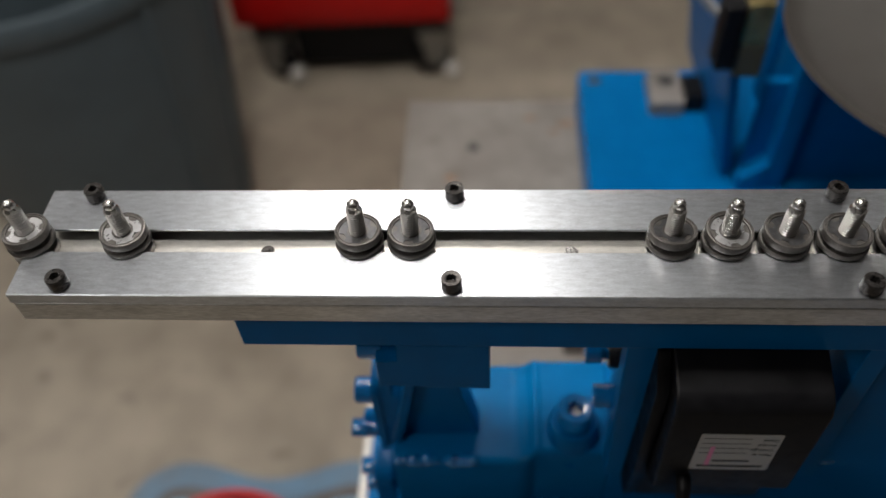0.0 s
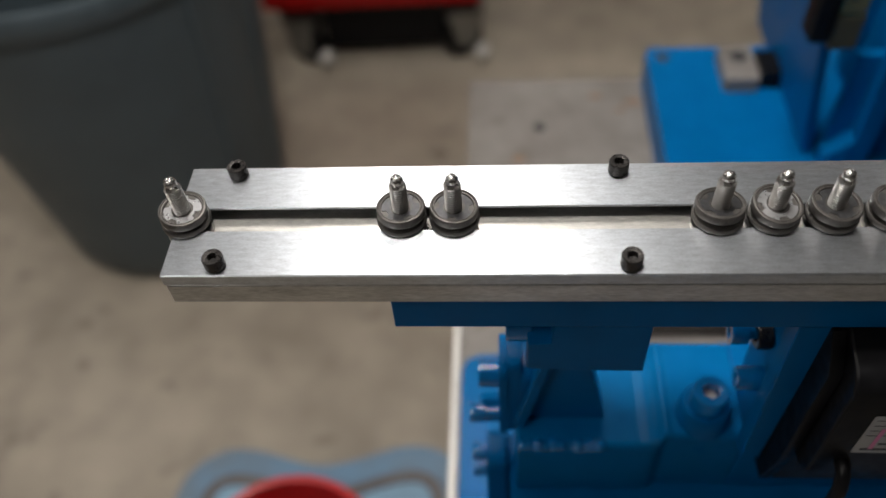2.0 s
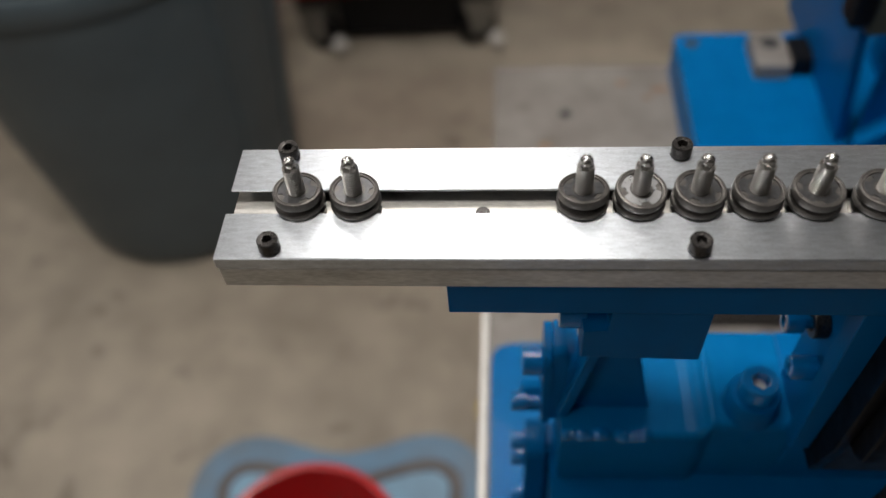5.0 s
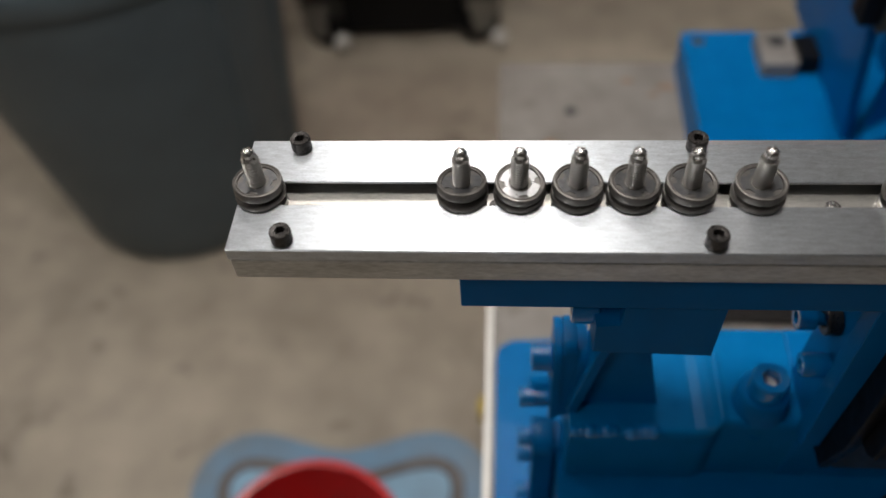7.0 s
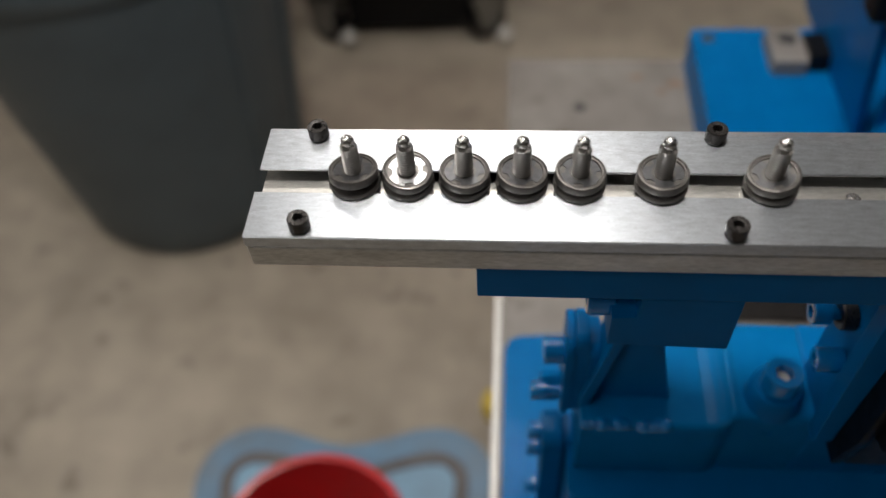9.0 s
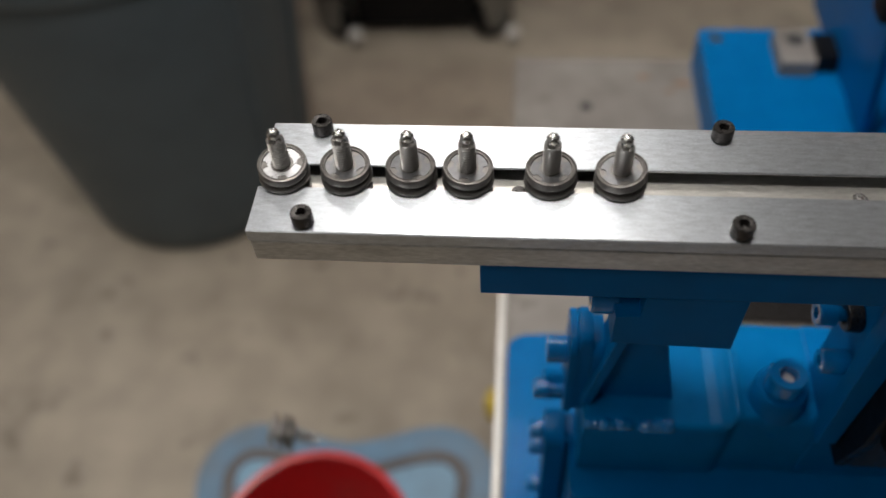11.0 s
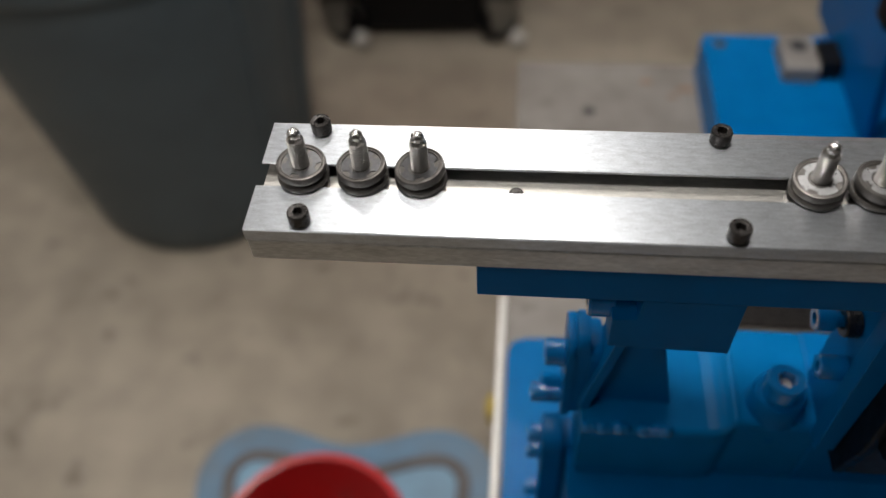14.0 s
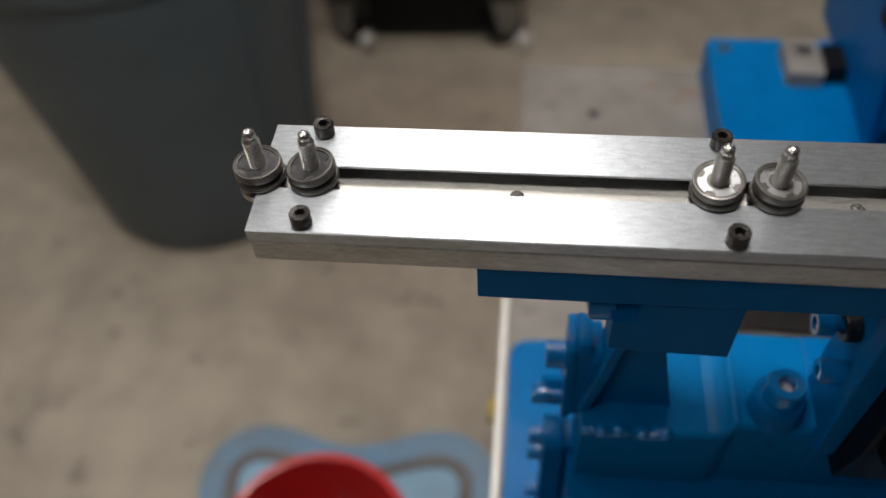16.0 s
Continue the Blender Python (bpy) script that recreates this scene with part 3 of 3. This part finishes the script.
for x, y in ((-0.30, -0.12), (0.185, -0.12), (-0.30, 0.26), (0.185, 0.26)):
    c = part("caster", box(B(), x - 0.05, x + 0.05, y - 0.05, y + 0.05, 0.180, 0.1955, 0.003), BLACK_OXIDE, chest, "black swivel caster")
    turn = Matrix.Translation((x, y, 0)) @ Matrix.Rotation(radians(62 if x < 0 else 118), 4, "Z")
    for dx in (-0.034, 0.034):
        part("fork", prism(B(), [(-0.060, 0.179), (0.060, 0.179), (0.030, 0.05), (-0.030, 0.05)], dx - 0.003, dx + 0.003, turn @ TO_YZ), CASTER_STEEL, c)
    lathe(bm := B(), [(0, -0.028), (0.036, -0.028), (0.058, -0.022), (0.063, -0.010), (0.063, 0.010), (0.058, 0.022), (0.036, 0.028), (0, 0.028)], turn @ Matrix.Translation((0, 0, 0.0632)) @ Matrix.Rotation(radians(90), 4, "Y"), 28)
    part("wheel", bm, BLACK, c)
    bmesh.ops.create_icosphere(bm := B(), subdivisions=3, radius=0.026, matrix=Matrix.Translation((x + 0.06, y - 0.055, 0.045)))
    part("brake_tab", bm, CASTER_WHITE, c, "pale worn brake pedal")

# ---- the step stool and the red bucket ----
def stool_outline(cx, cy, lobe, bow, inset, n=14):
    """Four round lobes joined by sides that bow inwards, centred at 0."""
    r = lobe - inset
    quarter = [(cx + r * math.cos(radians(a)), cy + r * math.sin(radians(a))) for a in [90 * i / n for i in range(n + 1)]]
    top = [(cx * (1 - 2 * i / n), cy + r - bow * (0.5 - 0.5 * math.cos(2 * math.pi * i / n))) for i in range(1, n)]
    left = [(-cx - r + bow * 0.6 * (0.5 - 0.5 * math.cos(2 * math.pi * i / n)), cy * (1 - 2 * i / n)) for i in range(1, n)]
    half = quarter + top + [(-x, y) for x, y in quarter[::-1]] + left
    return half + [(-x, -y) for x, y in half]


STOOL = (0.150, 0.100, 0.097, 0.032)
stool = thing("step_stool", "pale blue plastic step stool with a grey contour groove", "step stool", pose(-0.144, 0.196, FLOOR, 0, 0, 2))
part("seat", prism(B(), stool_outline(*STOOL, 0.0), 0.290, 0.330, bevel=0.010), STOOL_BLUE, stool)
part("tread", prism(B(), stool_outline(*STOOL, 0.066), 0.3302, 0.3328, bevel=0.001), STOOL_PALE, stool, "worn pale blue tread")
bm = B()
vo = [bm.verts.new((x, y, 0.3304)) for x, y in stool_outline(*STOOL, 0.043)]
vo2 = [bm.verts.new((x, y, 0.3340)) for x, y in stool_outline(*STOOL, 0.046)]
vi2 = [bm.verts.new((x, y, 0.3340)) for x, y in stool_outline(*STOOL, 0.062)]
vi = [bm.verts.new((x, y, 0.3304)) for x, y in stool_outline(*STOOL, 0.0655)]
for a, b in ((vo, vo2), (vo2, vi2), (vi2, vi)):
    for i in range(len(a)):
        j = (i + 1) % len(a)
        bm.faces.new((a[i], a[j], b[j], b[i]))
part("groove", bm, STOOL_GREY, stool, "grey anti-slip contour strip")
for sx, sy in ((-1, -1), (1, -1), (-1, 1), (1, 1)):
    leg = [(sx * 0.155, sy * 0.140), (sx * 0.185, sy * 0.140), (sx * 0.185, sy * 0.170), (sx * 0.155, sy * 0.170)]
    if sx * sy < 0:
        leg = leg[::-1]
    part("leg", prism(B(), leg, 0.0, 0.2905, bevel=0.004), STOOL_BLUE, stool)

bucket = thing("bucket", "round red plastic bucket catching the parts", "bucket", pose(-0.135, 0.122, 0.0042))
lathe(bm := B(), [(0, 0.0), (0.095, 0.0), (0.100, 0.004), (0.125, 0.1905), (0.1215, 0.1905), (0.097, 0.008), (0, 0.006)], Matrix(), 72)
part("shell", bm, RED_PLASTIC, bucket)
lathe(bm := B(), [(0.1215, 0.1908), (0.1310, 0.1908), (0.133, 0.194), (0.133, 0.199), (0.129, 0.202), (0.1235, 0.2005), (0.1215, 0.1908)], Matrix(), 72)
part("rim", bm, RED_PLASTIC, bucket, "rolled red rim")

cap = thing("floor_cap", "yellow plastic cap lying on the floor", "plastic cap", pose(0.100, 0.605, FLOOR))
lathe(bm := B(), [(0, 0.0), (0.036, 0.0), (0.038, 0.004), (0.036, 0.040), (0.030, 0.045), (0, 0.045)], Matrix(), 40)
part("shell", bm, YELLOW, cap)


# ---- the studded parts on the track ----
def stud_part():
    """A spool-shaped part: foot, two flanges, a notched clip and a threaded stud with a ball nose."""
    ob = thing("stud_bushing", "dark spool bushing with a bright threaded ball-nose stud", "machine part", Matrix(), "bushings on the feed track")
    lathe(bm := B(), [(0, -0.0070), (0.0104, -0.0070), (0.0108, -0.0066), (0.0108, -0.0042), (0.0104, -0.0038), (0.0055, -0.0038), (0.0055, 0.0)], Matrix(), 40)
    part("foot", bm, ZINC_THREAD, ob, "dull bright foot disc")
    lathe(bm := B(), [(0.0040, 0.0003), (0.0109, 0.0003), (0.0114, 0.0008), (0.0115, 0.0017), (0.0114, 0.0026), (0.0109, 0.0032), (0.0098, 0.0034), (0.0080, 0.0036), (0.0077, 0.0042), (0.0080, 0.0056)], Matrix(), 48)
    part("lower_flange", bm, RUBBER, ob)
    lathe(bm := B(), [(0.0078, 0.0049), (0.0103, 0.0050), (0.0110, 0.0054), (0.0111, 0.0061), (0.0110, 0.0088), (0.0107, 0.0093), (0.0101, 0.0094), (0.0099, 0.0088), (0.0095, 0.0087), (0.0093, 0.0091), (0.0090, 0.0091), (0.0088, 0.0082), (0.0, 0.0080)], Matrix(), 48)
    part("upper_flange", bm, RUBBER, ob)
    n = 64
    pts = []
    for i in range(n):
        a = 2 * math.pi * i / n
        notch = any(abs((a - b + math.pi) % (2 * math.pi) - math.pi) < 0.23 for b in (0.3, 0.3 + math.pi / 2, 0.3 + math.pi, 0.3 + 1.5 * math.pi))
        r = 0.0066 if notch else 0.0086
        pts.append((r * math.cos(a), r * math.sin(a)))
    bm = B()
    hi = [bm.verts.new((x, y, 0.00855)) for x, y in pts]
    lo = [bm.verts.new((x, y, 0.0081)) for x, y in pts]
    inn = [bm.verts.new((0.0050 * math.cos(2 * math.pi * i / n), 0.0050 * math.sin(2 * math.pi * i / n), 0.00855)) for i in range(n)]
    for i in range(n):
        j = (i + 1) % n
        bm.faces.new((lo[i], lo[j], hi[j], hi[i]))
        bm.faces.new((hi[i], hi[j], inn[j], inn[i]))
    part("clip", bm, CLIP, ob, "notched bright spring clip")
    # thread: a V-shaped helix, then a chamfer, a waist and a ball nose
    bm, seg, pitch, z = B(), 28, 0.00145, 0.0065
    phases = ((0.0, 0.00330), (0.22, 0.00330), (0.45, 0.00388), (0.80, 0.00388))
    rings = []
    for k in range(44):
        shift, r = phases[k % 4]
        rings.append([bm.verts.new((r * math.cos(2 * math.pi * i / seg), r * math.sin(2 * math.pi * i / seg), z + pitch * (k // 4 + shift + i / seg))) for i in range(seg)])
    for k in range(43):
        for i in range(seg - 1):
            bm.faces.new((rings[k][i], rings[k][i + 1], rings[k + 1][i + 1], rings[k + 1][i]))
        if k + 5 < 44:
            bm.faces.new((rings[k][seg - 1], rings[k + 4][0], rings[k + 5][0], rings[k + 1][seg - 1]))
    part("thread", bm, ZINC_THREAD, ob, "bright rolled thread", smooth=25)
    z = 0.0224
    prof = [(0, z - 0.0010), (0.0033, z - 0.0010), (0.0036, z - 0.0003), (0.0036, z + 0.0002), (0.0033, z + 0.0010), (0.0030, z + 0.0016), (0.00282, z + 0.0020)]
    zc = z + 0.0033
    prof += [(0.0029 * math.cos(radians(a)), zc + 0.0029 * math.sin(radians(a))) for a in (-30, -18, -6, 6, 20, 34, 48, 62, 76)] + [(0, zc + 0.0029)]
    lathe(bm := B(), prof, Matrix(), 40)
    part("nose", bm, ZINC, ob, "bright ball nose", smooth=30)
    return ob


SLOT_Y = 0.0322
# where each part is along the track, by time, and the moment it drops off the end (None: stays on)
TRACKS = [
    ([(0, 0.001), (0.1, -0.003)], 0.11),
    ([(0, 0.049), (0.5, 0.040), (1, 0.028), (1.5, 0.017), (2, 0.005), (2.4, -0.005)], 2.458),
    ([(0, 0.162), (0.5, 0.149), (1, 0.133), (1.5, 0.118), (2, 0.106), (2.5, 0.094), (3, 0.081), (3.5, 0.069), (4, 0.058), (6.5, -0.003)], 6.54),
    ([(0, 0.1868), (0.5, 0.1738), (1, 0.1588), (1.5, 0.142), (2, 0.130), (2.5, 0.118), (3, 0.107), (3.5, 0.096), (4, 0.082), (6.5, 0.025), (7, 0.010), (7.4, -0.004)], 7.447),
    ([(0, 0.307), (0.5, 0.293), (1, 0.276), (1.5, 0.261), (2, 0.247), (2.5, 0.232), (3, 0.219), (3.5, 0.205), (4, 0.190), (6.5, 0.115), (7, 0.101), (7.5, 0.087), (8, 0.073), (8.5, 0.059), (9, 0.045), (10.7, -0.0045)], 10.71),
    ([(0, 0.332), (0.5, 0.318), (1, 0.302), (1.5, 0.285), (2, 0.271), (2.5, 0.256), (3, 0.243), (3.5, 0.229), (4, 0.214), (6.5, 0.140), (7, 0.126), (7.5, 0.112), (8, 0.097), (8.5, 0.083), (9, 0.069), (11.5, -0.003), (11.6, -0.0058)], 11.61),
    ([(0, 0.358), (0.5, 0.343), (1, 0.325), (1.5, 0.311), (2, 0.296), (2.5, 0.281), (3, 0.269), (3.5, 0.254), (4, 0.239), (6.5, 0.165), (7, 0.151), (7.5, 0.137), (8, 0.122), (8.5, 0.109), (9, 0.094), (11.5, 0.026), (12, 0.010), (12.5, -0.009)], 12.51),
    ([(0, 0.384), (0.5, 0.370), (2, 0.322), (3.5, 0.278), (4, 0.264), (6.5, 0.189), (7, 0.175), (7.5, 0.161), (8, 0.147), (8.5, 0.134), (9, 0.119), (11.5, 0.056), (12, 0.042), (12.5, 0.027), (13, 0.015), (13.5, -0.002)], 13.54),
    ([(0, 0.410), (6.5, 0.213), (7, 0.199), (7.5, 0.186), (8, 0.171), (8.5, 0.158), (9, 0.144), (11.5, 0.081), (12, 0.069), (12.5, 0.058), (13, 0.046), (13.5, 0.034), (14, 0.021), (14.5, 0.010), (15, -0.003)], 15.015),
    ([(0, 0.436), (6.5, 0.241), (7, 0.228), (7.5, 0.216), (8, 0.204), (8.5, 0.191), (9, 0.179), (11.5, 0.117), (12, 0.103), (12.5, 0.089), (13, 0.076), (13.5, 0.063), (14, 0.048), (14.5, 0.037), (15, 0.025), (15.5, 0.013), (16, 0.0)], None),
    ([(0, 0.470), (6.5, 0.305), (8.5, 0.249), (9, 0.225), (11.5, 0.143), (12, 0.129), (12.5, 0.115), (13, 0.102), (13.5, 0.088), (14, 0.074), (14.5, 0.063), (15, 0.051), (15.5, 0.038), (16, 0.0245)], None),
    ([(0, 0.560), (9, 0.360), (13.5, 0.253), (14, 0.242), (14.5, 0.232), (15, 0.222), (15.5, 0.212), (16, 0.201)], None),
    ([(0, 0.586), (9, 0.385), (13.5, 0.278), (14.5, 0.256), (15, 0.246), (15.5, 0.236), (16, 0.226)], None),
]
# lean of the upper flange of each part (about x, about y), and whether its clip is dark
LEANS = [(-3, -2, 0), (1, 3, 0), (-3, 0, 1), (-2, 3, 1), (-8, -1, 1), (6, 4, 0), (1, 3, 1), (-1, 3, 1), (2, 2, 1), (0, -2, 1), (1, -8, 1), (6, -6, 0), (1, 3, 0)]
first = stud_part()
bushings = [first]
for _ in TRACKS[1:]:
    bushings.append(copy_thing(first, Matrix()))
for k, ob in enumerate(bushings):
    ax, ay, dark_clip = LEANS[k]
    for child in ob.children:
        kind = child.name.split(".")[0]
        if kind in ("upper_flange", "clip"):
            child.matrix_basis = Matrix.Translation((0, 0, 0.006)) @ pose(0, 0, 0, ax, ay, 0) @ pose(0, 0, -0.006, 0, 0, k * 53)
        if kind == "clip" and dark_clip:
            child.data = child.data.copy()
            child.data.materials[0] = CLIP_DARK


random.seed(12)
for i in range(34):
    a, r = random.uniform(0, 6.28), 0.078 * math.sqrt(random.random())
    h = 0.022 + 0.020 * (i // 9) + (0.02 if r < 0.04 else 0.0)
    heap = copy_thing(first, pose(-0.135 + r * math.cos(a), 0.122 + r * math.sin(a), h, random.uniform(60, 120), random.uniform(-40, 40), random.uniform(0, 360)))
    tagged(heap, "dark studded bushing lying in the red bucket", group="bushings piled in the bucket")


def drop_rows(x, t0, k):
    """Tipping over the end of the track, then the fall into the bucket."""
    rest = (-0.135 + 0.05 * math.sin(k * 2.1), 0.122 + 0.045 * math.cos(k * 2.1), 0.120 + 0.003 * k)
    rows = []
    for dt, px, pz, turn in ((0.03, x - 0.004, TOP - 0.001, -14), (0.06, x - 0.008, TOP - 0.003, -42), (0.09, -0.014, TOP - 0.006, -75)):
        rows.append((t0 + dt, pose(px, SLOT_Y, pz, 0, turn, 0)))
    for i in range(1, 8):
        d = 0.045 * i
        rows.append((t0 + 0.09 + d, pose(-0.016 - 0.16 * d, SLOT_Y + 0.01 * d, TOP - 0.008 - 0.32 * d - 4.9 * d * d, 0, -75 - 38 * i, 0)))
    rows.append((t0 + 0.47, pose(*rest, 0, -340, 0)))
    rows.append((16.0, pose(*rest, 0, -340, 0)))
    return rows


def evened(track):
    """Rows every half second at most, so that a part keeps its pace and its place in the queue."""
    out = [track[0]]
    for (ta, xa), (tb, xb) in zip(track, track[1:]):
        n = max(1, math.ceil((tb - ta) / 0.5 - 1e-6))
        out += [(ta + (tb - ta) * i / n, xa + (xb - xa) * i / n) for i in range(1, n + 1)]
    return out


def motions():
    for k, (ob, (track, t0)) in enumerate(zip(bushings, TRACKS)):
        rows = [(t, pose(x, SLOT_Y, TOP)) for t, x in evened(track) if t0 is None or t < t0]
        if t0 is not None:
            rows += drop_rows(track[-1][1], t0, k)
        walk(ob, rows)


motions()
